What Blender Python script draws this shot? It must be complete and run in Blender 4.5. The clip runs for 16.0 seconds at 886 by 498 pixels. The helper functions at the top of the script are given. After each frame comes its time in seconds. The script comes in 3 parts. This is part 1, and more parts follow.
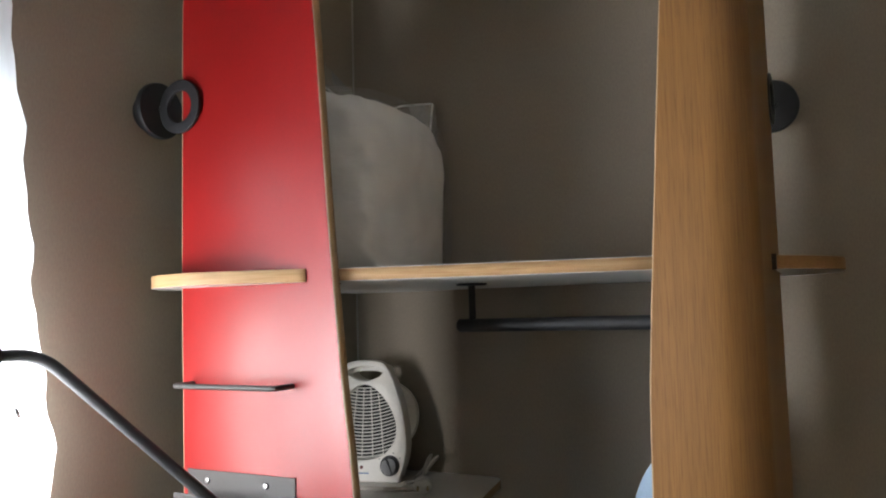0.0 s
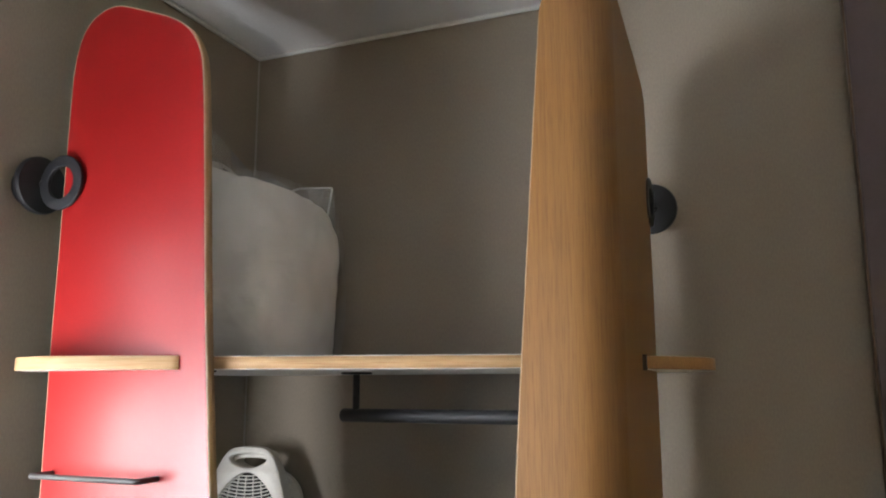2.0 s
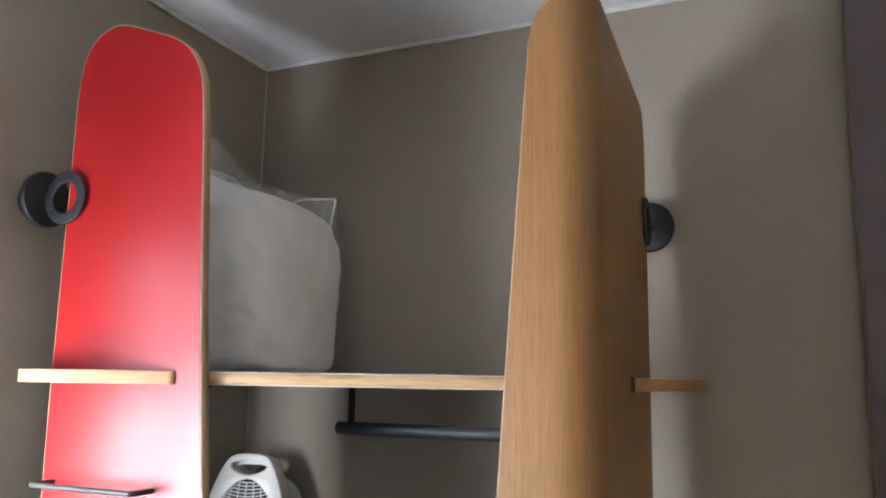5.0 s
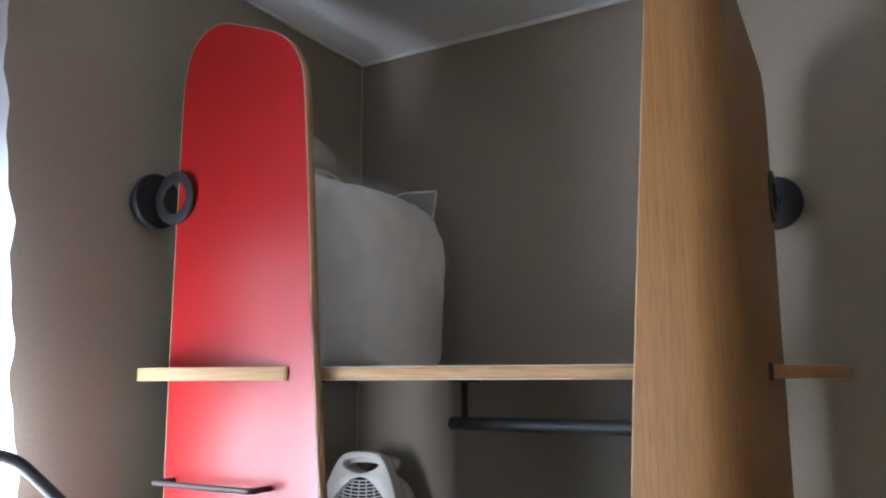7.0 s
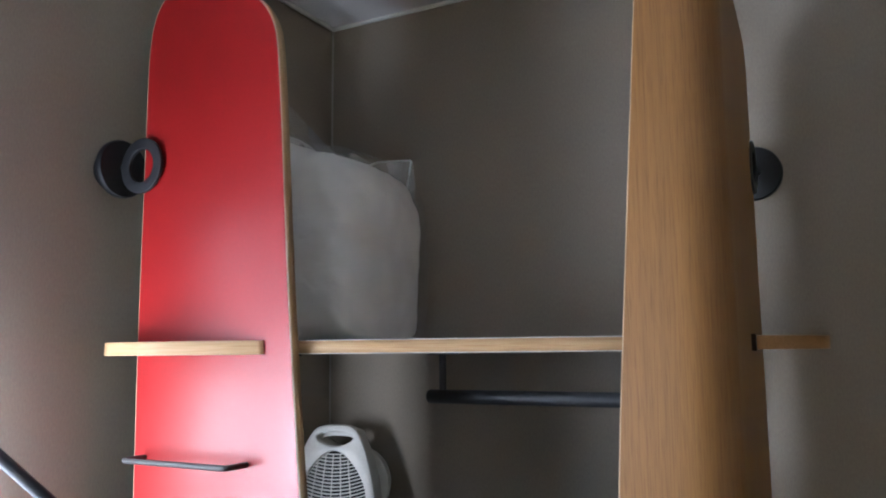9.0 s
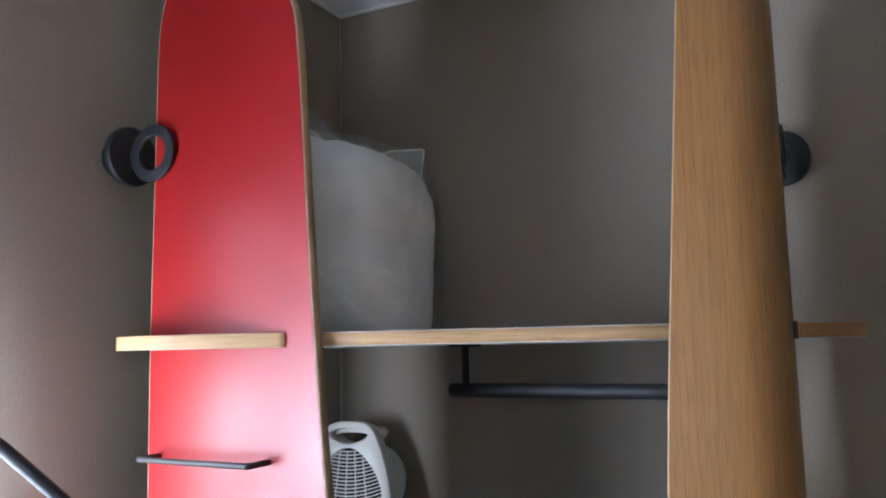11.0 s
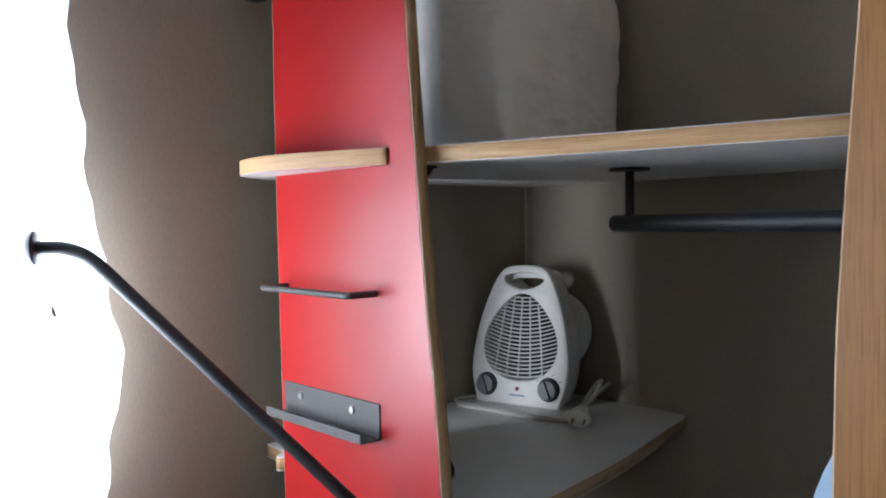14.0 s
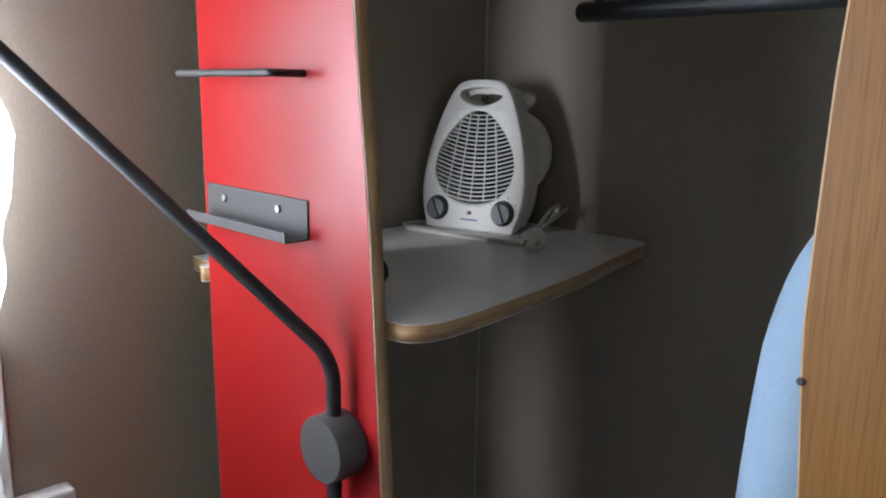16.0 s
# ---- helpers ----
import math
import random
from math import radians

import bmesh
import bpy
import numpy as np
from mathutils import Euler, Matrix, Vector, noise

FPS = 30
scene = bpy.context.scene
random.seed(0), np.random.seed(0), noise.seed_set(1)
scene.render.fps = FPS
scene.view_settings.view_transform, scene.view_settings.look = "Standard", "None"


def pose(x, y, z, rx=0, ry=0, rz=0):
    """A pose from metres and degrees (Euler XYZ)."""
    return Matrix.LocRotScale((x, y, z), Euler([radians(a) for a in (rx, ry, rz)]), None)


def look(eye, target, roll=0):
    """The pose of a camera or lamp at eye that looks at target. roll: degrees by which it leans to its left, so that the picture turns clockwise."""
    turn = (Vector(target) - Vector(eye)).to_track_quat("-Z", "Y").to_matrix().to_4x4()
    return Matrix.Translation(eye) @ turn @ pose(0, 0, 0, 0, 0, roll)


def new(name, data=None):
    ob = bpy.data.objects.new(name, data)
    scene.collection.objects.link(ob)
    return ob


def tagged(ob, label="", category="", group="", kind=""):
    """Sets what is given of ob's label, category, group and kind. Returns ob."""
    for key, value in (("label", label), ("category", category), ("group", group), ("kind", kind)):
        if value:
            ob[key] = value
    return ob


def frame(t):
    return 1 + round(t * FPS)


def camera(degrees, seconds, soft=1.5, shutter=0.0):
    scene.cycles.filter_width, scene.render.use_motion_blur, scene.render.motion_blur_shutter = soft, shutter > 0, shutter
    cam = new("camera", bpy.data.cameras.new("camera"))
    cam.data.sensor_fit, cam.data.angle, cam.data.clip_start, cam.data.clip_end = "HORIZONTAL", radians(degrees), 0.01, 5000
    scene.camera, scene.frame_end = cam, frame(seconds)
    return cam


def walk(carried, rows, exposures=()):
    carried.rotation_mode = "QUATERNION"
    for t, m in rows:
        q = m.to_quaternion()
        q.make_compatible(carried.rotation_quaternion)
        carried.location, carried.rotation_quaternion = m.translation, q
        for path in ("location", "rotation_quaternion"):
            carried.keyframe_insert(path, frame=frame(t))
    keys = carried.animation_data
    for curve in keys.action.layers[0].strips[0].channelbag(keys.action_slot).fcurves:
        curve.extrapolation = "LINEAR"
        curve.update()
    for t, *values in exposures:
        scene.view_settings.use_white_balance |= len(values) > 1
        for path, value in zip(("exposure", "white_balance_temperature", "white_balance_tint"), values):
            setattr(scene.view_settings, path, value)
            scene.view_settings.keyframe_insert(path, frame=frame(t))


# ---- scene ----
cam = camera(58.6, 16.0, 2.0)
PATH = [
    (0, (1.052, -1.528, 1.432), (0.109, 0.228, 1.593), -1.5),
    (0.5, (1.053, -1.533, 1.443), (0.069, 0.187, 1.711), -0.3),
    (1, (1.07, -1.521, 1.445), (0.104, 0.21, 1.715), 0.4),
    (1.5, (1.101, -1.514, 1.465), (0.263, 0.278, 1.76), 0.4),
    (2, (1.107, -1.511, 1.458), (0.356, 0.311, 1.8), -0.1),
    (2.5, (1.085, -1.511, 1.455), (0.341, 0.313, 1.801), 0.5),
    (3, (1.078, -1.5, 1.446), (0.324, 0.324, 1.771), 1.1),
    (3.5, (1.068, -1.493, 1.442), (0.307, 0.337, 1.712), 1.4),
    (4, (1.11, -1.502, 1.457), (0.399, 0.351, 1.703), 1.2),
    (4.5, (1.14, -1.506, 1.473), (0.458, 0.352, 1.758), 0.4),
    (5, (1.154, -1.515, 1.493), (0.355, 0.289, 1.822), 0.9),
    (7.5, (1.092, -1.477, 1.48), (0.082, 0.22, 1.799), -0.3),
    (8, (1.084, -1.478, 1.485), (0.112, 0.247, 1.769), -0.1),
    (10.5, (1.02, -1.451, 1.481), (0.113, 0.314, 1.73), -1.0),
    (11, (1.002, -1.454, 1.476), (0.097, 0.312, 1.726), -1.1),
    (11.5, (1.012, -1.46, 1.497), (0.128, 0.31, 1.786), -0.8),
    (12, (1.008, -1.482, 1.532), (0.18, 0.26, 2.062), -0.9),
    (12.5, (0.993, -1.458, 1.486), (0.156, 0.303, 1.931), -0.9),
    (13, (0.988, -1.382, 1.462), (0.11, 0.41, 1.606), -0.9),
    (13.5, (1.024, -1.246, 1.451), (-0.144, 0.377, 1.47), -0.9),
    (14, (1.046, -1.18, 1.413), (-0.429, 0.169, 1.348), -0.9),
    (14.5, (1.036, -1.184, 1.383), (-0.544, 0.031, 1.221), -0.0),
    (15, (1.047, -1.175, 1.352), (-0.49, 0.08, 1.104), 1.3),
    (15.5, (1.051, -1.154, 1.327), (-0.42, 0.162, 1.006), 1.6),
    (16, (0.996, -1.091, 1.317), (-0.395, 0.29, 0.922), 1.0),
]
EXPOSURES = [(0, -0.59, 6800, 10), (1, -0.49, 6900, 10), (2, -0.14, 6700, 10), (3, -0.02, 6450, 10), (4.5, 0.16, 6200, 10), (5.2, 0.26, 6050, 10), (7.5, -0.39, 5800, 10), (10.5, -0.35, 5600, 10),
             (11.5, -0.25, 5500, 10), (12, 0.05, 5450, 10), (12.5, -0.02, 5500, 10), (13, -0.32, 5600, 10), (13.5, -0.5, 5650, 10), (14, -0.64, 5900, 10), (14.5, -1.16, 6250, 10), (15, -1.74, 6250, 10), (15.5, -1.2, 6100, 10), (16, -0.56, 6050, 10)]
walk(cam, [(t, look(eye, target, roll)) for t, eye, target, roll in PATH], EXPOSURES)

# ---- world and light ----
world = bpy.data.worlds.new("world")
world.use_nodes = True
scene.world = world
sky = world.node_tree.nodes.new("ShaderNodeTexSky")
sky.sky_type, sky.sun_disc, sky.sun_elevation, sky.sun_rotation = "NISHITA", False, radians(38), radians(250)
world.node_tree.links.new(sky.outputs[0], world.node_tree.nodes["Background"].inputs[0])
world.node_tree.nodes["Background"].inputs[1].default_value = 0.07

CEIL = 2.246
WIN_Y0, WIN_Y1, WIN_Z0, WIN_Z1 = -2.0, -0.87, 0.86, 1.75


def area(name, m, sx, sy, power, colour):
    lamp = bpy.data.lights.new(name, "AREA")
    lamp.shape, lamp.size, lamp.size_y, lamp.energy, lamp.color = "RECTANGLE", sx, sy, power, colour
    ob = new(name, lamp)
    ob.matrix_world = m
    return ob


# daylight that enters by the window in the wall beside the wardrobe: near lamps bright below and dim blue
# above, one far lamp; this split is made up to fit the board's sheen and the shading
for y0, y1, z0, z1, power, colour in ((-1.32, -0.895, 1.12, 1.42, 43, (0.94, 0.958, 1.0)), (-1.32, -0.895, 1.42, 1.73, 4.5, (0.74, 0.86, 1.0)), (-1.985, -1.32, 1.08, 1.58, 43, (0.88, 0.935, 1.0))):
    yc, zc = (y0 + y1) / 2, (z0 + z1) / 2
    area("window_daylight", look((-0.008, yc, zc), (1, yc, zc)), y1 - y0, z1 - z0, power, colour)


# ---- materials ----
def material(name, colour, rough=0.5, metal=0.0, spec=0.5):
    m = bpy.data.materials.new(name)
    m.use_nodes = True
    b = m.node_tree.nodes["Principled BSDF"]
    b.inputs["Base Color"].default_value = (*colour, 1)
    b.inputs["Roughness"].default_value = rough
    b.inputs["Metallic"].default_value = metal
    b.inputs["Specular IOR Level"].default_value = spec
    return m, m.node_tree, b


def coords(nt, scale=(1, 1, 1), space="Object"):
    tc, mp = nt.nodes.new("ShaderNodeTexCoord"), nt.nodes.new("ShaderNodeMapping")
    mp.inputs["Scale"].default_value = scale
    nt.links.new(tc.outputs[space], mp.inputs[0])
    return mp.outputs[0]


def noise_tex(nt, vec, scale, detail=4, rough=0.55):
    n = nt.nodes.new("ShaderNodeTexNoise")
    n.inputs["Scale"].default_value, n.inputs["Detail"].default_value, n.inputs["Roughness"].default_value = scale, detail, rough
    nt.links.new(vec, n.inputs["Vector"])
    return n.outputs[0]


def ramp(nt, fac, stops):
    r = nt.nodes.new("ShaderNodeValToRGB")
    while len(r.color_ramp.elements) < len(stops):
        r.color_ramp.elements.new(0.5)
    for e, (p, c) in zip(r.color_ramp.elements, stops):
        e.position, e.color = p, (*c, 1)
    nt.links.new(fac, r.inputs[0])
    return r.outputs[0]


def mix(nt, fac, a, b, mode="MIX"):
    n = nt.nodes.new("ShaderNodeMix")
    n.data_type, n.blend_type = "RGBA", mode
    for sock, v in ((n.inputs[0], fac), (n.inputs[6], a), (n.inputs[7], b)):
        if isinstance(v, bpy.types.NodeSocket):
            nt.links.new(v, sock)
        else:
            sock.default_value = v if isinstance(v, float) else (*v, 1)
    return n.outputs[2]


def bump(nt, b, height, strength, distance):
    n = nt.nodes.new("ShaderNodeBump")
    n.inputs["Strength"].default_value, n.inputs["Distance"].default_value = strength, distance
    nt.links.new(height, n.inputs["Height"])
    nt.links.new(n.outputs[0], b.inputs["Normal"])


def vary(nt, b, colour, spread, vec, scale, fine, fine_scale):
    """Two scales of variation round a colour."""
    lo, hi = [c * (1 - spread) for c in colour], [min(1, c * (1 + spread)) for c in colour]
    a = ramp(nt, noise_tex(nt, vec, scale), [(0.3, lo), (0.7, hi)])
    f = ramp(nt, noise_tex(nt, vec, fine_scale, 2), [(0.25, (1 - fine,) * 3), (0.75, (1 + fine * 0.2,) * 3)])
    nt.links.new(mix(nt, 1.0, a, f, "MULTIPLY"), b.inputs["Base Color"])


def wall_material(name, colour):
    m, nt, b = material(name, colour, 0.62, spec=0.35)
    vary(nt, b, colour, 0.05, coords(nt, (1, 1, 0.4)), 1.7, 0.12, 330)
    weave = noise_tex(nt, coords(nt, (900, 900, 60)), 1.0, 3)
    bump(nt, b, weave, 0.12, 0.0005)
    return m


def wood_material(name, light, dark, rough, long_axis=2, scale=1.0, spec=0.4):
    m, nt, b = material(name, light, rough, spec=spec)
    s = [330 * scale] * 3
    s[long_axis] = 2.6 * scale
    v = coords(nt, tuple(s))
    grain = noise_tex(nt, v, 1.0, 6, 0.65)
    base = ramp(nt, grain, [(0.28, dark), (0.5, [0.5 * (a + c) for a, c in zip(light, dark)]), (0.68, light)])
    s2 = [850 * scale] * 3
    s2[long_axis] = 20 * scale
    pores = noise_tex(nt, coords(nt, tuple(s2)), 1.0, 2)
    f = ramp(nt, pores, [(0.36, (0.77, 0.72, 0.64)), (0.50, (1, 1, 1))])
    s3 = [9 * scale] * 3
    s3[long_axis] = 0.5
    broad = ramp(nt, noise_tex(nt, coords(nt, tuple(s3)), 1.0, 2), [(0.3, (0.91, 0.90, 0.88)), (0.7, (1.05, 1.04, 1.03))])
    nt.links.new(mix(nt, 1.0, mix(nt, 1.0, base, f, "MULTIPLY"), broad, "MULTIPLY"), b.inputs["Base Color"])
    bump(nt, b, pores, 0.25, 0.0004)
    return m


def ply_material(name, axis):
    """Plywood edge: plies run along the edge, stacked across the board's thickness."""
    m, nt, b = material(name, (0.5, 0.36, 0.2), 0.5, spec=0.35)
    s = [14, 14, 14]
    s[axis] = 520
    n = noise_tex(nt, coords(nt, tuple(s)), 1.0, 3, 0.6)
    c = ramp(nt, n, [(0.3, (0.29, 0.158, 0.069)), (0.45, (0.375, 0.226, 0.108)), (0.6, (0.42, 0.27, 0.138)), (0.72, (0.34, 0.193, 0.088))])
    nt.links.new(c, b.inputs["Base Color"])
    return m


def plain_material(name, colour, rough, metal=0.0, spec=0.5, spread=0.06, scale=6, grain=0.0, grain_scale=400):
    m, nt, b = material(name, colour, rough, metal, spec)
    v = coords(nt)
    vary(nt, b, colour, spread, v, scale, 0.06, 180)
    if grain:
        bump(nt, b, noise_tex(nt, v, grain_scale, 2), grain, 0.0005)
    return m


WALL = wall_material("taupe wallpaper", (0.285, 0.238, 0.186))
# for the unseen walls only; its paleness is chosen for the fill they bounce
FILL_WALL = wall_material("warm beige wall", (0.74, 0.63, 0.47))
WHITE_PAINT = plain_material("white ceiling board", (0.78, 0.78, 0.79), 0.6, spread=0.02, scale=2, grain=0.15, grain_scale=260)
SEALANT = plain_material("pale taupe sealant", (0.40, 0.37, 0.32), 0.5)
WHITE_TRIM = plain_material("white plastic trim", (0.78, 0.78, 0.76), 0.35, spread=0.02)
FLOOR = wood_material("floor boards", (0.085, 0.06, 0.042), (0.055, 0.038, 0.026), 0.5, 1)
RED = plain_material("red laminate", (0.268, 0.0085, 0.0085), 0.34, spec=0.44, spread=0.03, scale=3, grain=0.05, grain_scale=700)
OAK = wood_material("oak veneer", (0.212, 0.098, 0.0242), (0.172, 0.0765, 0.0178), 0.5, spec=0.4)
PLY_Y, PLY_Z = ply_material("plywood edge upright", 1), ply_material("plywood edge", 2)
# plywood darkened and oranged as if shaded and lit off the oak board
PLY_BOUNCE = wood_material("plywood edge tinted by oak bounce", (0.33, 0.170, 0.058), (0.25, 0.122, 0.038), 0.5, 0)
PALE_EDGE = plain_material("pale edge", (0.50, 0.38, 0.26), 0.45)
SHELF_WHITE = plain_material("white laminate", (0.72, 0.70, 0.665), 0.4, spread=0.02, grain=0.06, grain_scale=500)
BLACK = plain_material("black powder coat", (0.02, 0.02, 0.022), 0.5, spec=0.35, grain=0.2, grain_scale=900)
GREY_METAL = plain_material("dark grey powder coat", (0.05, 0.048, 0.047), 0.52, 0.0, 0.4, grain=0.2, grain_scale=900)
STEEL = plain_material("screw steel", (0.36, 0.36, 0.36), 0.38, 1.0)
HEATER_WHITE = plain_material("white appliance plastic", (0.83, 0.80, 0.745), 0.42, spread=0.03, grain=0.1, grain_scale=800)
DARK = plain_material("matt near-black", (0.012, 0.012, 0.013), 0.8, spec=0.2)
DIAL = plain_material("dark grey dial plastic", (0.07, 0.07, 0.075), 0.4)
LED = plain_material("dull red lamp cap", (0.16, 0.015, 0.012), 0.25)
BLUE_PRINT = plain_material("blue print", (0.12, 0.22, 0.42), 0.5)
OAK_PALE = plain_material("pale oak edge", (0.36, 0.235, 0.13), 0.5)
DARK_EDGE = plain_material("dark cut wood", (0.035, 0.018, 0.009), 0.7)
EDGE_BROWN = plain_material("brown edge strip", (0.14, 0.085, 0.05), 0.6)
CANVAS = plain_material("dark plum canvas", (0.105, 0.076, 0.077), 0.75, spread=0.12, scale=4, grain=0.3, grain_scale=500)
CHALK = plain_material("white brushed paint", (0.62, 0.58, 0.55), 0.8, spread=0.1, scale=60)


def cloth_material(name, colour, rough=0.85):
    m, nt, b = material(name, colour, rough, spec=0.2)
    v = coords(nt)
    vary(nt, b, colour, 0.06, v, 7, 0.16, 700)
    w = nt.nodes.new("ShaderNodeTexWave")
    w.inputs["Scale"].default_value, w.inputs["Distortion"].default_value = 260, 1.5
    w.bands_direction = "DIAGONAL"
    nt.links.new(v, w.inputs["Vector"])
    bump(nt, b, w.outputs[1], 0.2, 0.0005)
    b.inputs["Sheen Weight"].default_value = 0.15
    return m


SHIRT = cloth_material("light blue cotton", (0.25, 0.34, 0.44))


def bedding_material():
    m, nt, b = material("white bedding", (0.96, 0.93, 0.89), 0.8, spec=0.25)
    v = coords(nt)
    vary(nt, b, (0.955, 0.925, 0.885), 0.02, v, 5, 0.03, 500)
    wrinkles = noise_tex(nt, coords(nt, (1, 1, 1.6)), 13, 3, 0.5)
    bump(nt, b, wrinkles, 0.55, 0.02)
    return m


PILLOW = bedding_material()


def sheer_material(name, clear, colour):
    m = bpy.data.materials.new(name)
    m.use_nodes = True
    nt = m.node_tree
    nt.nodes.clear()
    out, tr, tl, df = (nt.nodes.new("ShaderNode" + k) for k in ("OutputMaterial", "BsdfTransparent", "BsdfTranslucent", "BsdfDiffuse"))
    m1, m2 = nt.nodes.new("ShaderNodeMixShader"), nt.nodes.new("ShaderNodeMixShader")
    v = coords(nt, (1, 1, 0.15))
    c = ramp(nt, noise_tex(nt, v, 45, 3), [(0.3, [k * 0.82 for k in colour]), (0.7, colour)])
    nt.links.new(c, tl.inputs[0])
    nt.links.new(c, df.inputs[0])
    m1.inputs[0].default_value, m2.inputs[0].default_value = 0.6, 1 - clear
    nt.links.new(df.outputs[0], m1.inputs[1])
    nt.links.new(tl.outputs[0], m1.inputs[2])
    nt.links.new(tr.outputs[0], m2.inputs[1])
    nt.links.new(m1.outputs[0], m2.inputs[2])
    nt.links.new(m2.outputs[0], out.inputs[0])
    return m


CURTAIN = sheer_material("white sheer voile", 0.03, (0.86, 0.89, 0.92))


def film_material(name, flat, fold):
    m = bpy.data.materials.new(name)
    m.use_nodes = True
    nt = m.node_tree
    nt.nodes.clear()
    out, tr, gl, df, m1, m2 = (nt.nodes.new("ShaderNode" + k) for k in ("OutputMaterial", "BsdfTransparent", "BsdfGlossy", "BsdfDiffuse", "MixShader", "MixShader"))
    gl.inputs["Roughness"].default_value = 0.22
    df.inputs[0].default_value = (0.95, 0.92, 0.88, 1)
    m1.inputs[0].default_value, m2.inputs[0].default_value = 0.35, 0.15
    nb = nt.nodes.new("ShaderNodeBump")
    nb.inputs["Strength"].default_value, nb.inputs["Distance"].default_value = 0.8, 0.01
    nt.links.new(noise_tex(nt, coords(nt, (1, 1, 0.6)), 26, 4), nb.inputs["Height"])
    nt.links.new(nb.outputs[0], gl.inputs["Normal"])
    nt.links.new(nb.outputs[0], df.inputs["Normal"])
    # stretched folds of the film are whiter than its flat parts
    folds = noise_tex(nt, coords(nt, (7, 7, 4)), 1.0, 2, 0.5)
    white = ramp(nt, folds, [(0.3, (flat,) * 3), (0.5, (fold,) * 3), (0.7, (flat,) * 3)])
    nt.links.new(white, m2.inputs[0])
    nt.links.new(df.outputs[0], m1.inputs[1])
    nt.links.new(gl.outputs[0], m1.inputs[2])
    nt.links.new(tr.outputs[0], m2.inputs[1])
    nt.links.new(m1.outputs[0], m2.inputs[2])
    nt.links.new(m2.outputs[0], out.inputs[0])
    return m


FILM = film_material("clear plastic film", 0.05, 0.18)
LOOSE_FILM = film_material("loose plastic film", 0.24, 0.48)
GLASS, gnt, gb = material("window glass", (1, 1, 1), 0.02)
gb.inputs["Transmission Weight"].default_value = 1.0
gb.inputs["IOR"].default_value = 1.1


# ---- building helpers ----
def finish(name, bm, mats, smooth=False):
    me = bpy.data.meshes.new(name)
    bm.normal_update()
    bm.to_mesh(me)
    bm.free()
    for m in (mats if isinstance(mats, (list, tuple)) else [mats]):
        me.materials.append(m)
    if smooth:
        me.shade_smooth()
        me.set_sharp_from_angle(angle=radians(40))
    return new(name, me)


def thing(name, label, category, at=(0, 0, 0), group="", rz=0.0):
    ob = tagged(new(name), label, category, group)
    ob.matrix_world = pose(*at, 0, 0, rz)
    return ob


def part(name, bm, mats, parent, label="", smooth=False):
    ob = finish(name, bm, mats, smooth)
    ob.parent = parent
    return tagged(ob, label)


def structure(name, bm, mats, label, category, smooth=False):
    return tagged(finish(name, bm, mats, smooth), label, category, kind="structure")


def box(bm, lo, hi, bevel=0.0, mat=0):
    g = bmesh.ops.create_cube(bm, size=1, matrix=Matrix.LocRotScale([(a + b) / 2 for a, b in zip(lo, hi)], None, [b - a for a, b in zip(lo, hi)]))
    faces = {f for v in g["verts"] for f in v.link_faces}
    for f in faces:
        f.material_index = mat
    if bevel:
        edges = {e for f in faces for e in f.edges}
        r = bmesh.ops.bevel(bm, geom=list(edges), offset=bevel, segments=2, affect="EDGES", profile=0.5)
        for f in r["faces"]:
            f.material_index = mat
    return bm


def boxed(lo, hi, bevel=0.0):
    return box(bmesh.new(), lo, hi, bevel)


def plate(loops, thick, bevel=0.0, inset=0.0):
    """A flat board in its own xy plane, z from 0 to thick, from closed outlines; those inside another are holes."""
    cu = bpy.data.curves.new("outline", "CURVE")
    cu.dimensions, cu.fill_mode, cu.extrude, cu.bevel_depth, cu.bevel_resolution, cu.offset = "2D", "BOTH", thick / 2 - bevel, bevel, 2, -bevel - inset
    for pts in loops:
        s = cu.splines.new("POLY")
        s.points.add(len(pts) - 1)
        s.use_cyclic_u = True
        for p, (x, y) in zip(s.points, pts):
            p.co = (x, y, 0, 1)
    ob = bpy.data.objects.new("outline", cu)
    scene.collection.objects.link(ob)
    me = bpy.data.meshes.new_from_object(ob.evaluated_get(bpy.context.evaluated_depsgraph_get()))
    bpy.data.objects.remove(ob)
    bpy.data.curves.remove(cu)
    bm = bmesh.new()
    bm.from_mesh(me)
    bpy.data.meshes.remove(me)
    bmesh.ops.remove_doubles(bm, verts=bm.verts, dist=1e-6)
    bmesh.ops.translate(bm, verts=bm.verts, vec=(0, 0, thick / 2))
    return bm


def by_normal(bm, axis, plus, minus, rest, limit=0.8):
    bm.normal_update()
    for f in bm.faces:
        n = f.normal[axis]
        f.material_index = plus if n > limit else minus if n < -limit else rest
    return bm


def smooth_loop(pts, steps=8, closed=True):
    """Catmull-Rom through points."""
    out, n = [], len(pts)
    for i in range(n if closed else n - 1):
        p = [Vector(pts[(i + k) % n] if closed else pts[min(max(i + k, 0), n - 1)]) for k in (-1, 0, 1, 2)]
        for j in range(steps):
            t = j / steps
            out.append(0.5 * (2 * p[1] + (p[2] - p[0]) * t + (2 * p[0] - 5 * p[1] + 4 * p[2] - p[3]) * t * t + (3 * p[1] - p[0] - 3 * p[2] + p[3]) * t ** 3))
    if not closed:
        out.append(Vector(pts[-1]))
    return out


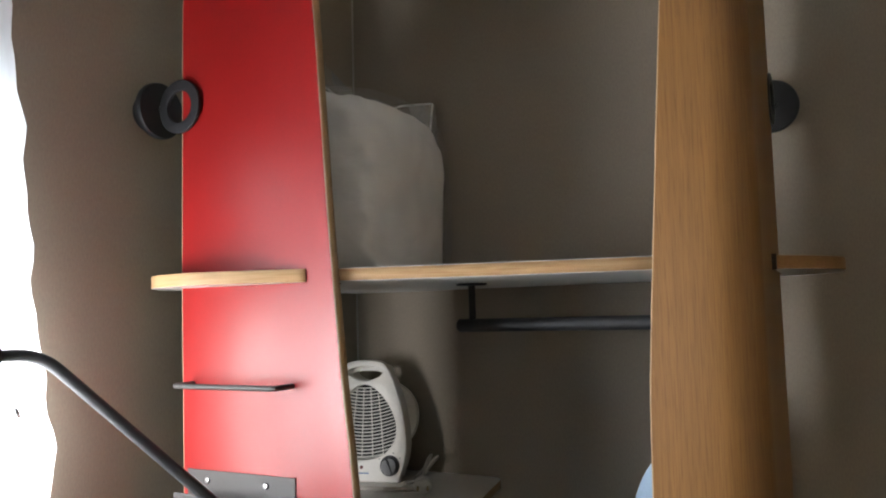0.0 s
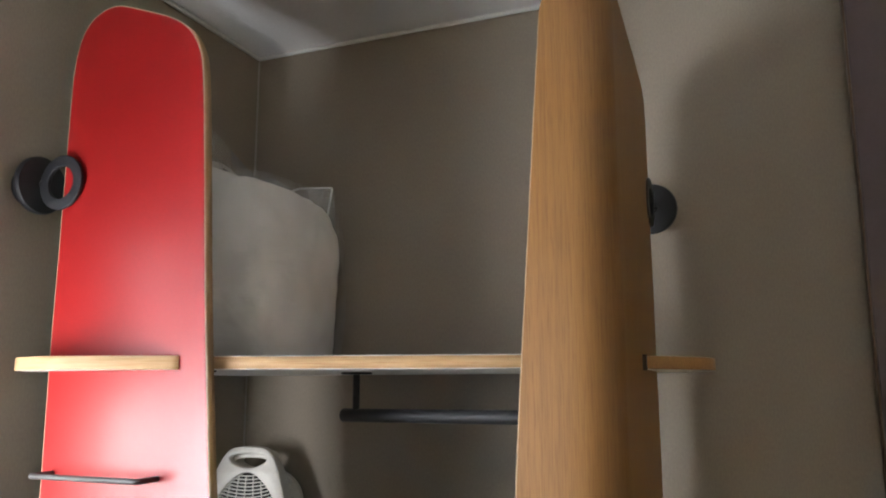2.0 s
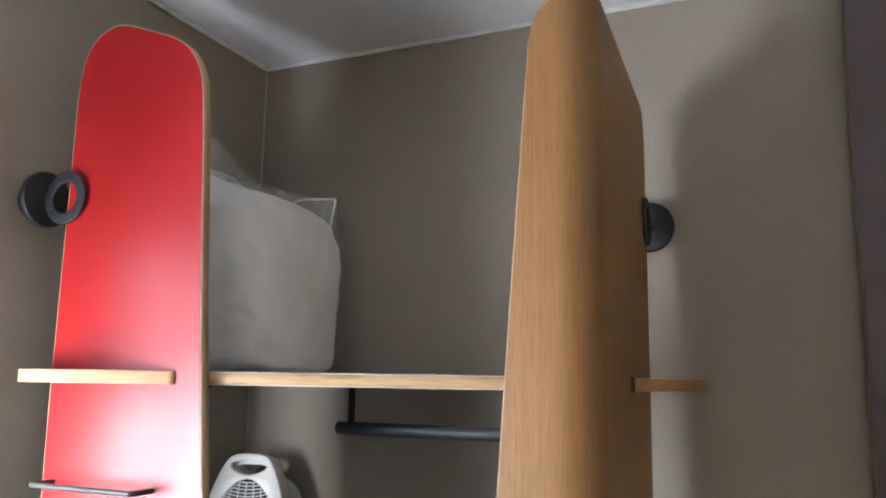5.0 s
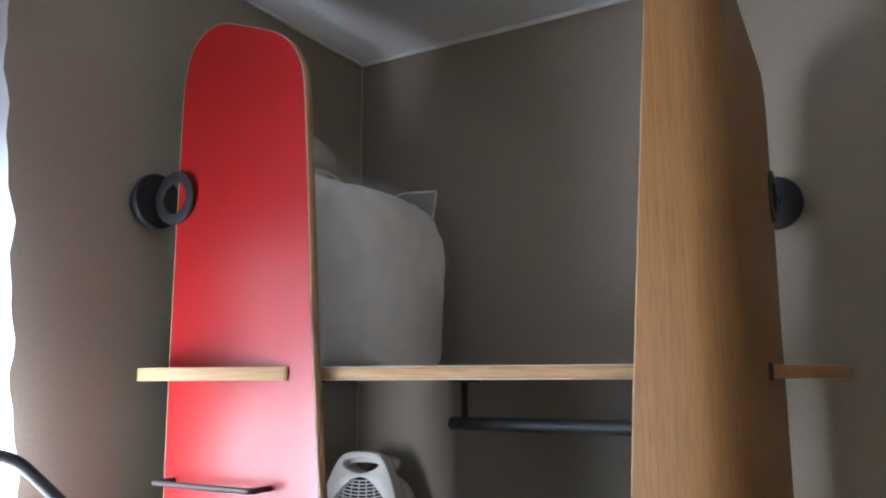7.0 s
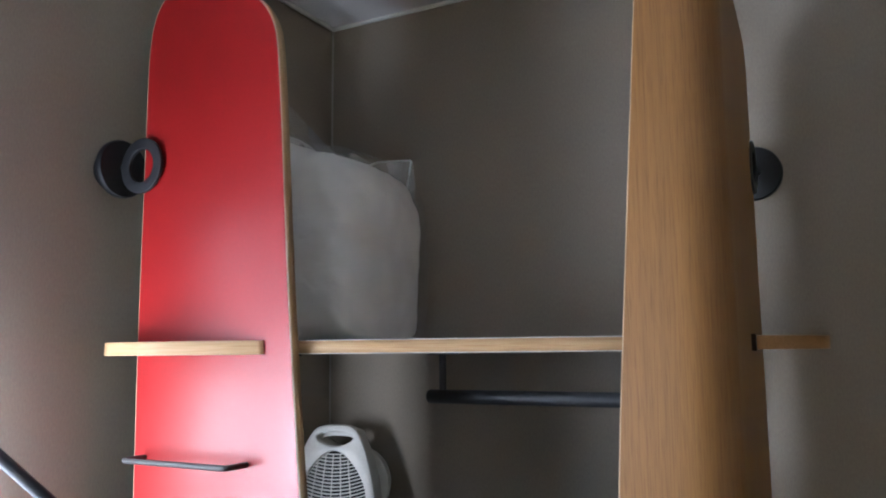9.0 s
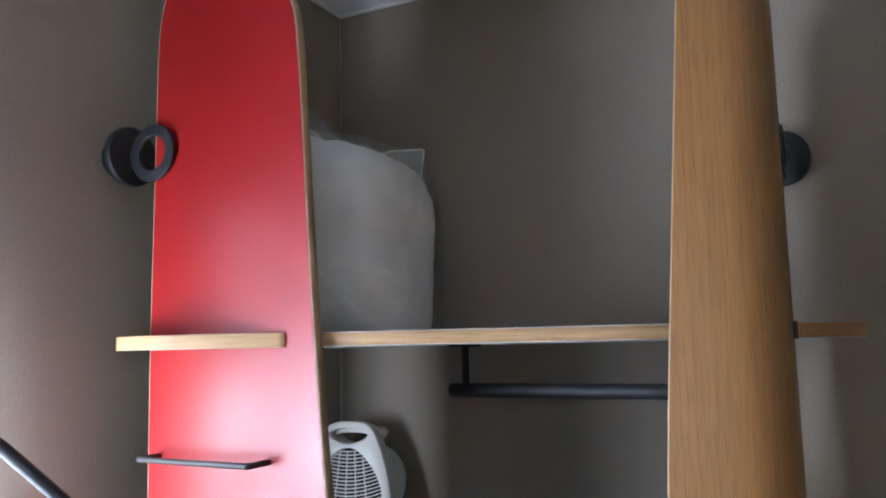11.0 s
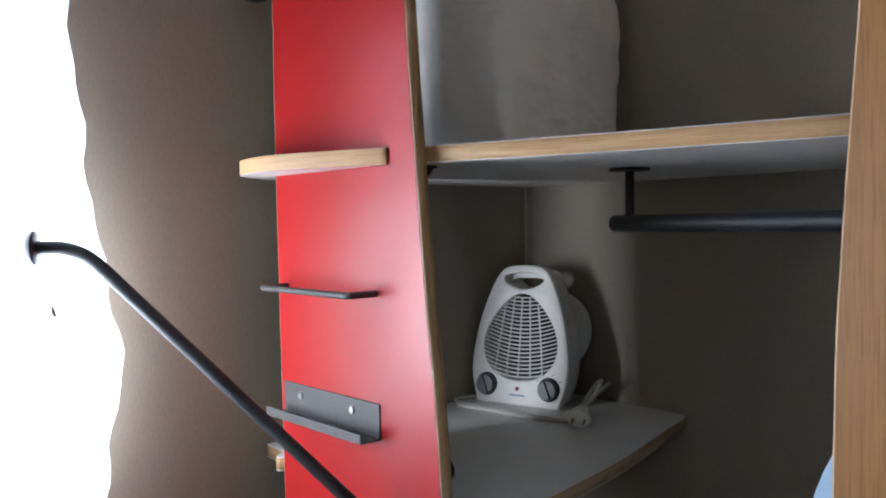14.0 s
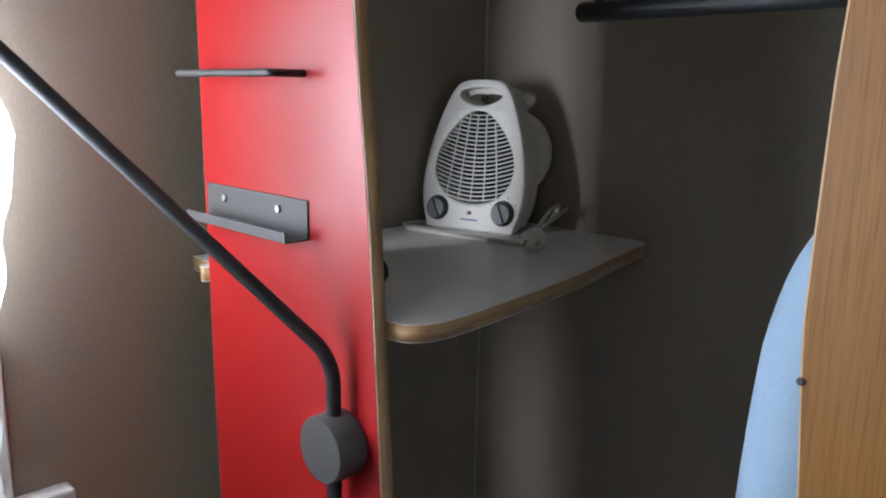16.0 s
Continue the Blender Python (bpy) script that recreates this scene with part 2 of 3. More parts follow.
def rounded(pts, radii, steps=8):
    """A closed outline with each corner rounded by its radius."""
    out, n = [], len(pts)
    for i, r in enumerate(radii):
        p, a, b = Vector(pts[i]), Vector(pts[i - 1]), Vector(pts[(i + 1) % n])
        if r <= 0:
            out.append(p)
            continue
        u, w = (a - p).normalized(), (b - p).normalized()
        half = u.angle(w) / 2
        d = r / math.tan(half)
        c = p + (u + w).normalized() * (r / math.sin(half))
        s, e = p + u * d - c, p + w * d - c
        turn = s.angle_signed(e)
        for j in range(steps + 1):
            k = -turn * j / steps
            out.append(c + Vector((s.x * math.cos(k) - s.y * math.sin(k), s.x * math.sin(k) + s.y * math.cos(k))))
    return [tuple(p) for p in out]


def tube(bm, pts, r, sides=14, mat=0):
    """A round bar along points, closed at both ends."""
    pts = [Vector(p) for p in pts]
    rings, up = [], Vector((0.31, 0.2, 0.93)).normalized()
    for i, p in enumerate(pts):
        d = (pts[min(i + 1, len(pts) - 1)] - pts[max(i - 1, 0)]).normalized()
        a = d.cross(up).normalized() if abs(d.dot(up)) < 0.98 else d.orthogonal().normalized()
        up = a.cross(d).normalized()
        rr = r[i] if isinstance(r, (list, tuple)) else r
        rings.append([bm.verts.new(p + (a * math.cos(2 * math.pi * k / sides) + up * math.sin(2 * math.pi * k / sides)) * rr) for k in range(sides)])
    for a, b in zip(rings, rings[1:]):
        for k in range(sides):
            bm.faces.new((a[k], a[(k + 1) % sides], b[(k + 1) % sides], b[k])).material_index = mat
    bm.faces.new(rings[0][::-1]).material_index = mat
    bm.faces.new(rings[-1]).material_index = mat
    return bm


def bend(pts, r, steps=8):
    """An open path with rounded corners."""
    pts = [Vector(p) for p in pts]
    out = [pts[0]]
    for a, p, b in zip(pts, pts[1:], pts[2:]):
        u, w = (a - p).normalized(), (b - p).normalized()
        s, e = p + u * r, p + w * r
        for j in range(steps + 1):
            t = j / steps
            out.append(s * (1 - t) ** 2 + p * 2 * t * (1 - t) + e * t * t)
    return out + [pts[-1]]


def lathe(profile, m=Matrix(), sides=40):
    """Turned shape: (radius, height) pairs round the z axis."""
    bm = bmesh.new()
    rings = [[bm.verts.new(m @ Vector((r * math.cos(2 * math.pi * k / sides), r * math.sin(2 * math.pi * k / sides), h))) for k in range(sides)] for r, h in profile]
    for a, b in zip(rings, rings[1:]):
        for k in range(sides):
            bm.faces.new((a[k], a[(k + 1) % sides], b[(k + 1) % sides], b[k]))
    bm.faces.new(rings[0][::-1])
    bm.faces.new(rings[-1])
    bmesh.ops.recalc_face_normals(bm, faces=bm.faces)
    return bm


def turned(bm, m):
    bmesh.ops.transform(bm, matrix=m, verts=bm.verts)
    return bm


def board(outline, m, thick, parent, face_mat, edge_mat, back_mat=None, inset=0.0):
    """A laminated board: plywood core with a thin facing on either side."""
    s = 0.0011
    for name, z0, z1, mat, bev in (("core", s, thick - s, edge_mat, 0), ("facing", thick - s, thick, face_mat, 0.0004), ("facing", 0, s, back_mat or face_mat, 0.0004)):
        part(name, turned(plate([outline], z1 - z0, bev, inset * (name == "facing")), m @ pose(0, 0, z0)), mat, parent)


# ---- the room ----
X1, Y0, T = 2.35, -2.8, 0.06
structure("floor", boxed((-T, Y0 - T, -0.08), (X1 + T, T, 0)), FLOOR, "brown wood-look vinyl floor", "floor")
structure("ceiling", boxed((-T, Y0 - T, CEIL), (X1 + T, T, CEIL + 0.06)), WHITE_PAINT, "smooth white ceiling boards", "ceiling")
wb = bmesh.new()
for lo, hi in (((-T, Y0 - T, 0), (0, WIN_Y0, CEIL)), ((-T, WIN_Y1, 0), (0, T, CEIL)), ((-T, WIN_Y0, 0), (0, WIN_Y1, WIN_Z0)), ((-T, WIN_Y0, WIN_Z1), (0, WIN_Y1, CEIL))):
    box(wb, lo, hi)
structure("wall_west", wb, WALL, "taupe papered wall with a window", "wall")
structure("wall_north", boxed((0, 0, 0), (X1 + T, T, CEIL)), WALL, "taupe papered wall behind the wardrobe", "wall")
# the east and south walls are assumed, set close to throw fill light back
structure("wall_east", boxed((X1, Y0 - T, 0), (X1 + T, 0, CEIL)), FILL_WALL, "unseen beige wall, made pale to bounce fill light", "wall")
structure("wall_south", boxed((0, Y0 - T, 0), (X1, Y0, CEIL)), FILL_WALL, "unseen beige wall, made pale to bounce fill light", "wall")
tb = bmesh.new()
box(tb, (0.001, -0.0085, CEIL - 0.009), (X1, -0.001, CEIL - 0.0005), 0.002)
box(tb, (0.001, Y0, CEIL - 0.009), (0.0085, -0.009, CEIL - 0.0005), 0.002)
structure("trim", tb, WHITE_TRIM, "thin white bead along the ceiling", "trim")
structure("corner_trim", boxed((0.0006, -0.0045, 0.0), (0.0045, -0.0006, CEIL - 0.01), 0.001), SEALANT, "thin pale taupe sealant bead in the corner", "trim")

# window with frame, panes and sill
win = tagged(new("window_1"), "white framed window behind a sheer curtain", "window", kind="structure")
fb = bmesh.new()
for lo, hi in (((-0.05, WIN_Y0, WIN_Z0), (-0.01, WIN_Y0 + 0.045, WIN_Z1)), ((-0.05, WIN_Y1 - 0.045, WIN_Z0), (-0.01, WIN_Y1, WIN_Z1)),
               ((-0.05, WIN_Y0 + 0.045, WIN_Z0), (-0.01, WIN_Y1 - 0.045, WIN_Z0 + 0.045)), ((-0.05, WIN_Y0 + 0.045, WIN_Z1 - 0.045), (-0.01, WIN_Y1 - 0.045, WIN_Z1)),
               ((-0.05, -1.455, WIN_Z0 + 0.045), (-0.01, -1.415, WIN_Z1 - 0.045))):
    box(fb, lo, hi, 0.003)
part("window_frame", fb, WHITE_TRIM, win)
for ya, yb in ((WIN_Y0 + 0.045, -1.455), (-1.415, WIN_Y1 - 0.045)):
    pane = part("pane", boxed((-0.034, ya, WIN_Z0 + 0.045), (-0.030, yb, WIN_Z1 - 0.045)), GLASS, win)
    pane.visible_shadow = False
part("window_sill", boxed((0.001, -2.2, 0.800), (0.030, -0.773, 0.820), 0.004), WHITE_TRIM, win, "white window sill")
part("side_trim", boxed((0.001, -0.885, 0.8205), (0.012, -0.838, 1.02), 0.003), WHITE_TRIM, win, "white trim above the sill")

# ---- the wardrobe ----
# red board, fixed across the corner with a gap to the wall
RED_Y, TH = -0.61, 0.018
ward = thing("red_panel", "tall red laminate board with rounded top and plywood edge", "board")
right_edge = smooth_loop([(0.475, 0.0), (0.452, 0.5), (0.422, 0.985), (0.406, 1.214), (0.392, 1.338), (0.3735, 1.55), (0.3655, 1.663), (0.355, 1.822), (0.3465, 1.925),
                          (0.338, 1.962), (0.321, 1.992), (0.300, 2.012), (0.271, 2.028), (0.222, 2.047), (0.172, 2.064), (0.140, 2.062), (0.112, 2.046), (0.094, 2.018), (0.0845, 1.975), (0.082, 1.92)], 4, False)
outline = [(p.x, p.y) for p in right_edge] + [(0.081, 1.5), (0.088, 1.0), (0.098, 0.5), (0.105, 0.0)]
board(outline, pose(0, RED_Y + TH, 0, 90), TH, ward, RED, PLY_Y, SHELF_WHITE, 0.0011)
rim = [(0.24 + (x - 0.24) * 1.0025, z + 0.0007 * (z > 1.9)) for x, z in outline]
part("edge_line", turned(plate([rim], 0.001), pose(0, RED_Y + 0.0018, 0, 90)), PALE_EDGE, ward, "thin pale edge of the laminate")

# oak board, bent round its front edge
oak = thing("bent_oak_panel", "tall bent oak veneer board with rounded top", "board")
BACK, FRONT_Y, SIDE_X, R = Vector((0.921, -0.080)), -0.592, 0.946, 0.042
side0 = Vector((SIDE_X, FRONT_Y + R))
LA, LB = math.pi / 2 * R, (BACK - side0).length
bdir = (BACK - side0).normalized()


def oak_plan(s):
    """Place and outward normal at s along the plan: s < 0 on the front, then the bend, then the side."""
    if s < 0:
        return Vector((SIDE_X - R + s, FRONT_Y)), Vector((0, -1))
    if s < LA:
        a = s / R
        n = Vector((math.sin(a), -math.cos(a)))
        return Vector((SIDE_X - R, FRONT_Y + R)) + n * R, n
    return side0 + bdir * (s - LA), Vector((bdir.y, -bdir.x))


def oak_left(z):
    x = 0.8595 - 0.0715 * max(0.0, 1.92 - z) if z > 1.42 else float(np.interp(z, (0.0, 0.95, 1.06, 1.109, 1.144, 1.178, 1.24, 1.33, 1.42), (0.84, 0.831, 0.824, 0.8202, 0.8174, 0.8155, 0.8165, 0.8185, 0.82375)))
    return x - (SIDE_X - R)


S1 = LA + LB
us = [0, 0.003, 0.012, 0.025, 0.045, 0.07, 0.1] + [0.1 + 0.8 * k / 26 for k in range(1, 27)] + [0.915, 0.93, 0.945, 0.96, 0.972, 0.982, 0.99, 0.996, 1]
OAK_TOP = 1.988


def oak_top(s, sl):
    z, ra, rb = OAK_TOP, 0.05, 0.055
    if s < sl + ra:
        z -= ra * 1.5 * (1 - math.sqrt(max(0, 1 - ((sl + ra - s) / ra) ** 2)))
    if s > S1 - rb:
        z -= rb * (1 - math.sqrt(max(0, 1 - ((s - S1 + rb) / rb) ** 2)))
    return z


b = bmesh.new()
NV = 72
outer, inner = [], []
for u in us:
    co, ci = [], []
    sl_top = oak_left(1.93)
    zt = oak_top(sl_top + (S1 - sl_top) * u, sl_top)
    for k in range(NV + 1):
        z = zt * k / NV
        sl = oak_left(z)
        p, n = oak_plan(sl + (S1 - sl) * u)
        if u == 0:
            p = p - n * 0.0018
        co.append(b.verts.new((p.x, p.y, z)))
        q = p - n * TH
        ci.append(b.verts.new((q.x, q.y, z)))
    outer.append(co)
    inner.append(ci)
for i in range(len(us) - 1):
    for k in range(NV):
        b.faces.new((outer[i][k], outer[i + 1][k], outer[i + 1][k + 1], outer[i][k + 1])).material_index = int(i == 0)
        b.faces.new((inner[i][k], inner[i][k + 1], inner[i + 1][k + 1], inner[i + 1][k]))
    b.faces.new((outer[i][NV], outer[i + 1][NV], inner[i + 1][NV], inner[i][NV])).material_index = 1
    b.faces.new((outer[i][0], inner[i][0], inner[i + 1][0], outer[i + 1][0])).material_index = 1
for k in range(NV):
    b.faces.new((outer[0][k], outer[0][k + 1], inner[0][k + 1], inner[0][k])).material_index = 1
    b.faces.new((outer[-1][k], inner[-1][k], inner[-1][k + 1], outer[-1][k + 1])).material_index = 1
part("panel", b, [OAK, OAK_PALE], oak, smooth=True)
part("slot", boxed((0.9335, -0.3395, 1.4800), (0.9405, -0.3315, 1.5025)), DARK_EDGE, oak, "dark cut end of the slot for the shelf")
part("screw", lathe([(0.0027, 0), (0.0027, 0.0015), (0.0015, 0.002)], pose(0.8192, FRONT_Y, 1.139, 90), 12), GREY_METAL, oak)

# upper shelf, notched round both boards
SZ, ST = 1.501, 0.0195
shelf = thing("corner_shelf", "white laminate corner shelf with plywood front edge", "shelf")
main = [(0.002, -0.002), (0.002, -0.588), (0.3725, -0.588), (0.50, -0.5455), (0.62, -0.511), (0.74, -0.481), (0.905, -0.447), (0.896, -0.002)]
board(main[::-1], pose(0, 0, SZ - ST), ST, shelf, SHELF_WHITE, PLY_Z)
wing_l = [(0.332, -0.6112)] + [(p.x, p.y) for p in smooth_loop([(0.332, -0.6135), (0.262, -0.645), (0.175, -0.674), (0.110, -0.671), (0.066, -0.656), (0.034, -0.627), (0.018, -0.595)], 6, False)] + [(0.004, -0.5885), (0.079, -0.5885), (0.079, -0.6115)]
b = by_normal(turned(plate([wing_l[::-1]], ST, 0.001), pose(0, 0, SZ - ST)), 2, 0, 0, 1, 0.95)
part("wing", b, [SHELF_WHITE, PLY_Z], shelf, "rounded plywood shelf end in front of the red board")
wing_r = [(0.9355, -0.331)] + [(p.x, p.y) for p in smooth_loop([(0.938, -0.331), (0.984, -0.272), (1.017, -0.205), (1.022, -0.14), (1.008, -0.08), (0.97, -0.03), (0.93, -0.008)], 6, False)] + [(0.898, -0.004), (0.898, -0.081), (0.9245, -0.081)]
b = by_normal(turned(plate([wing_r], ST, 0.001), pose(0, 0, SZ - ST)), 2, 0, 0, 1, 0.95)
part("wing", b, [SHELF_WHITE, PLY_BOUNCE], shelf, "rounded plywood shelf end, shade and orange bounce in its colour")

# lower shelf
LZ = 1.088
low = thing("lower_shelf", "white laminate corner shelf with curved plywood front", "shelf")
front = smooth_loop([(0.330, -0.0022), (0.350, -0.007), (0.363, -0.025), (0.381, -0.11), (0.418, -0.27), (0.440, -0.41), (0.453, -0.52), (0.451, -0.564), (0.438, -0.584), (0.420, -0.5905)], 6, False)
low_outline = [(0.002, -0.002)] + [(p.x, p.y) for p in front] + [(0.079, -0.591), (0.079, -0.611), (0.071, -0.613), (0.064, -0.606), (0.056, -0.592), (0.002, -0.588)]
board(low_outline, pose(0, 0, LZ - ST), ST, low, SHELF_WHITE, PLY_Z)

# clothes rail
rail = thing("clothes_rail", "round black metal clothes rail under the shelf", "rail")
RX, RY, RZ = 0.421, -0.296, 1.409
part("bar", tube(bmesh.new(), [(RX - 0.003, RY, RZ), (RX, RY, RZ)] + [(RX + 0.48 * k / 6, RY, RZ) for k in range(1, 7)], [0.0095] + [0.0115] * 7, 20), BLACK, rail, smooth=True)
for x in (RX + 0.024, 0.86):
    part("post", tube(bmesh.new(), [(x, RY, RZ + 0.008), (x, RY, SZ - ST - 0.003)], 0.006), BLACK, rail, smooth=True)
    part("flange", lathe([(0.026, 0), (0.027, -0.002), (0.026, -0.0035), (0.008, -0.004)], pose(x, RY, SZ - ST)), BLACK, rail, smooth=True)


# round wall hooks: a plate on the wall, a short stem and a flat ring
def wall_hook(at, rz, label, rx, ry):
    h = thing("wall_hook", label, "hook", at, "round wall hooks", rz)
    part("plate", lathe([(0.030, 0), (0.030, 0.023), (0.0455, 0.024), (0.047, 0.026), (0.047, 0.033), (0.0455, 0.036), (0.012, 0.0365)], pose(0, 0, 0, 0, 90)), BLACK, h, smooth=True)
    part("stem", tube(bmesh.new(), [(0.035, ry * 0.6, 0), (0.05, ry * 0.95, 0), (rx - 0.037, ry * 1.05, 0)], 0.0065), BLACK, h, smooth=True)
    ring = [[(0.044 * math.cos(a), 0.044 * math.sin(a)) for a in [2 * math.pi * k / 48 for k in range(48)]],
            [(0.0265 * math.cos(a), 0.0265 * math.sin(a)) for a in [2 * math.pi * k / 48 for k in range(48)]]]
    part("ring", turned(plate(ring, 0.006, 0.001), pose(rx, ry, -0.002, 90)), BLACK, h, smooth=True)
    part("screw", lathe([(0.003, 0), (0.003, 0.001), (0.0015, 0.0015)], pose(0.0365, ry * 1.07, 0.004, 0, 90), 10), STEEL, h)
    return h


wall_hook((0.0, -0.610, 1.779), 0, "round black metal hook with flat ring beside the red board", 0.084, -0.0038)
wall_hook((0.918, 0.0, 1.783), -90, "round black metal hook with flat ring beside the oak board", 0.095, 0.0085)

# small fittings on the red board
pin = thing("bar_handle", "thin dark metal bar handle on the red board", "handle")
part("bar", tube(bmesh.new(), bend([(0.304, RED_Y, 1.331), (0.304, RED_Y - 0.040, 1.331), (0.106, RED_Y - 0.040, 1.331), (0.106, RED_Y, 1.331)], 0.008), 0.0042, 12), GREY_METAL, pin, smooth=True)

tray = thing("metal_ledge", "dark grey folded metal ledge screwed to the red board", "ledge")
X0, X2 = 0.096, 0.309
b = bmesh.new()
box(b, (X0, RED_Y - 0.0022, 1.157), (X2, RED_Y - 0.0002, 1.2), 0.0008)
box(b, (X0, RED_Y - 0.029, 1.157), (X2, RED_Y - 0.0022, 1.159))
box(b, (X0, RED_Y - 0.031, 1.157), (X2, RED_Y - 0.029, 1.169), 0.0008)
part("channel", b, GREY_METAL, tray)
for x in (0.139, 0.255):
    part("screw", lathe([(0.005, 0), (0.0052, 0.0015), (0.004, 0.003), (0.002, 0.0033)], pose(x, RED_Y - 0.0022, 1.185, 90), 14), STEEL, tray, smooth=True)

brk = thing("shelf_bracket", "small black metal angle bracket under the shelf", "bracket")
BY = RED_Y + TH
b = bmesh.new()
box(b, (0.318, BY, 1.438), (0.350, BY + 0.003, SZ - ST), 0.0006)
box(b, (0.318, BY + 0.003, SZ - ST - 0.003), (0.350, BY + 0.042, SZ - ST), 0.0006)
part("angle", b, BLACK, brk)
b = bmesh.new()
tri = [[b.verts.new((x, BY + y, z)) for y, z in ((0.003, 1.442), (0.038, SZ - ST - 0.003), (0.003, SZ - ST - 0.003))] for x in (0.346, 0.349)]
b.faces.new(tri[0]), b.faces.new(tri[1][::-1])
for k in range(3):
    b.faces.new((tri[0][k], tri[1][k], tri[1][(k + 1) % 3], tri[0][(k + 1) % 3]))
bmesh.ops.recalc_face_normals(b, faces=b.faces)
part("gusset", b, BLACK, brk)
loop = thing("cable_loop", "small black rubber cable loop behind the red board", "loop")
part("ring", tube(bmesh.new(), [(0.382 + 0.022 * math.sin(a), BY + 0.009, 1.135 + 0.014 * math.cos(a)) for a in [math.pi * k / 12 for k in range(13)]], 0.0024, 8), BLACK, loop, smooth=True)
part("clip", boxed((0.368, BY, 1.117), (0.386, BY + 0.012, 1.153), 0.002), BLACK, loop)

# swing arm that carries the curtain pull
KX, KZ = 0.372, 0.950
arm = thing("swing_arm", "black bent metal tube arm on a round mount", "swing arm")
part("mount", lathe([(0.030, 0), (0.036, 0.002), (0.036, 0.034), (0.0345, 0.036), (0.002, 0.0365)], pose(KX, RED_Y, KZ, 90)), GREY_METAL, arm, smooth=True)
TY = RED_Y - 0.018
END, DIR = Vector((0.103, -0.928, 1.393)), Vector((0.52, 0.854, 0))
path = bend([(KX + 0.001, TY, 0.62), (KX + 0.001, TY, 1.046), tuple(END + DIR * 0.048), tuple(END)], 0.030, 10)
part("tube", tube(bmesh.new(), path, 0.0078, 16), BLACK, arm, smooth=True)
m = Matrix.Translation(END) @ DIR.to_track_quat("Z", "Y").to_matrix().to_4x4()
part("end_cap", lathe([(0.006, -0.008), (0.013, -0.0065), (0.018, -0.002), (0.0195, 0.002), (0.0175, 0.004), (0.008, 0.005)], m), BLACK, arm, smooth=True)
part("cord", tube(bmesh.new(), [(0.106, -0.926, 1.375), (0.114, -0.921, 1.35), (0.123, -0.916, 1.328)], 0.0007, 6), WHITE_TRIM, arm, "thin white pull cord")
part("toggle", tube(bmesh.new(), [(0.123, -0.916, 1.329), (0.1245, -0.9155, 1.324), (0.127, -0.914, 1.317)], [0.002, 0.0033, 0.0025], 10), STEEL, arm)


# ---- fan heater ----
HX, HY, HRZ, LEAN = 0.107, -0.152, 15.0, 0.16
heater = thing("fan_heater", "white plastic fan heater with two grey dials", "heater", (HX, HY, LZ), rz=HRZ)


def egg(half_w, z0, z1, wide_at, top_w, n=56, power=2.3):
    """Outline widest at wide_at, narrower towards the top."""
    out = []
    for k in range(n):
        a = 2 * math.pi * k / n
        c, s = math.cos(a), math.sin(a)
        cc, ss = math.copysign(abs(c) ** (2 / power), c), math.copysign(abs(s) ** (2 / power), s)
        z = wide_at + (ss * (z1 - wide_at) if ss > 0 else ss * (wide_at - z0))
        w = half_w + (top_w - half_w) * (max(0.0, ss) ** 1.5)
        out.append((cc * w, z))
    return out


body = smooth_loop([(-0.066, 0.0), (0.066, 0.0), (0.083, 0.012), (0.0945, 0.055), (0.093, 0.10), (0.083, 0.15), (0.068, 0.195), (0.052, 0.228), (0.034, 0.2435), (0, 0.247),
                    (-0.034, 0.2435), (-0.052, 0.228), (-0.068, 0.195), (-0.083, 0.15), (-0.093, 0.10), (-0.0945, 0.055), (-0.083, 0.012)], 5)
body = [(p.x, max(p.y, 0)) for p in body]
hole = smooth_loop([(-0.036, 0.228), (0, 0.234), (0.036, 0.228), (0.033, 0.214), (0.0, 0.204), (-0.033, 0.214)], 6)
GW, GZ0, GZ1 = 0.072, 0.044, 0.196
grille = egg(GW, GZ0, GZ1, 0.108, 0.044, 48, 2.2)
lean = Matrix(((1, 0, 0, 0), (0, 1, LEAN, 0), (0, 0, 1, 0), (0, 0, 0, 1)))
shell = plate([body, [tuple(p) for p in hole], grille], 0.024, 0.0035)
part("front_shell", turned(shell, lean @ pose(0, 0.024, 0, 90)), HEATER_WHITE, heater, smooth=True)
rear_body = [(x * 0.93, 0.002 + z * 0.93) for x, z in body]
rear_hole = [(p[0] * 0.9, p[1] - 0.004) for p in hole]
part("rear_shell", turned(plate([rear_body, rear_hole], 0.05, 0.008), lean @ pose(0, 0.0735, 0, 90)), HEATER_WHITE, heater, smooth=True)
part("fan_housing", lathe([(0.074, 0), (0.076, 0.012), (0.072, 0.028), (0.058, 0.036), (0.02, 0.038)], lean @ pose(0.024, 0.07, 0.122, -90), 44), HEATER_WHITE, heater, smooth=True)
# near-black sheet that paints the shade inside the heater between the slats
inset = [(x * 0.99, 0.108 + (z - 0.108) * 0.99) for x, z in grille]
part("grille_shade", turned(plate([inset], 0.002), lean @ pose(0, 0.0205, 0, 90)), DARK, heater)


def grille_half(z):
    k = (z - 0.108) / (GZ1 - 0.108 if z > 0.108 else 0.108 - GZ0)
    if abs(k) >= 1:
        return 0
    c = (1 - abs(k) ** 2.2) ** (1 / 2.2)
    w = GW + (0.044 - GW) * (max(0.0, k) ** 1.5)
    return c * w


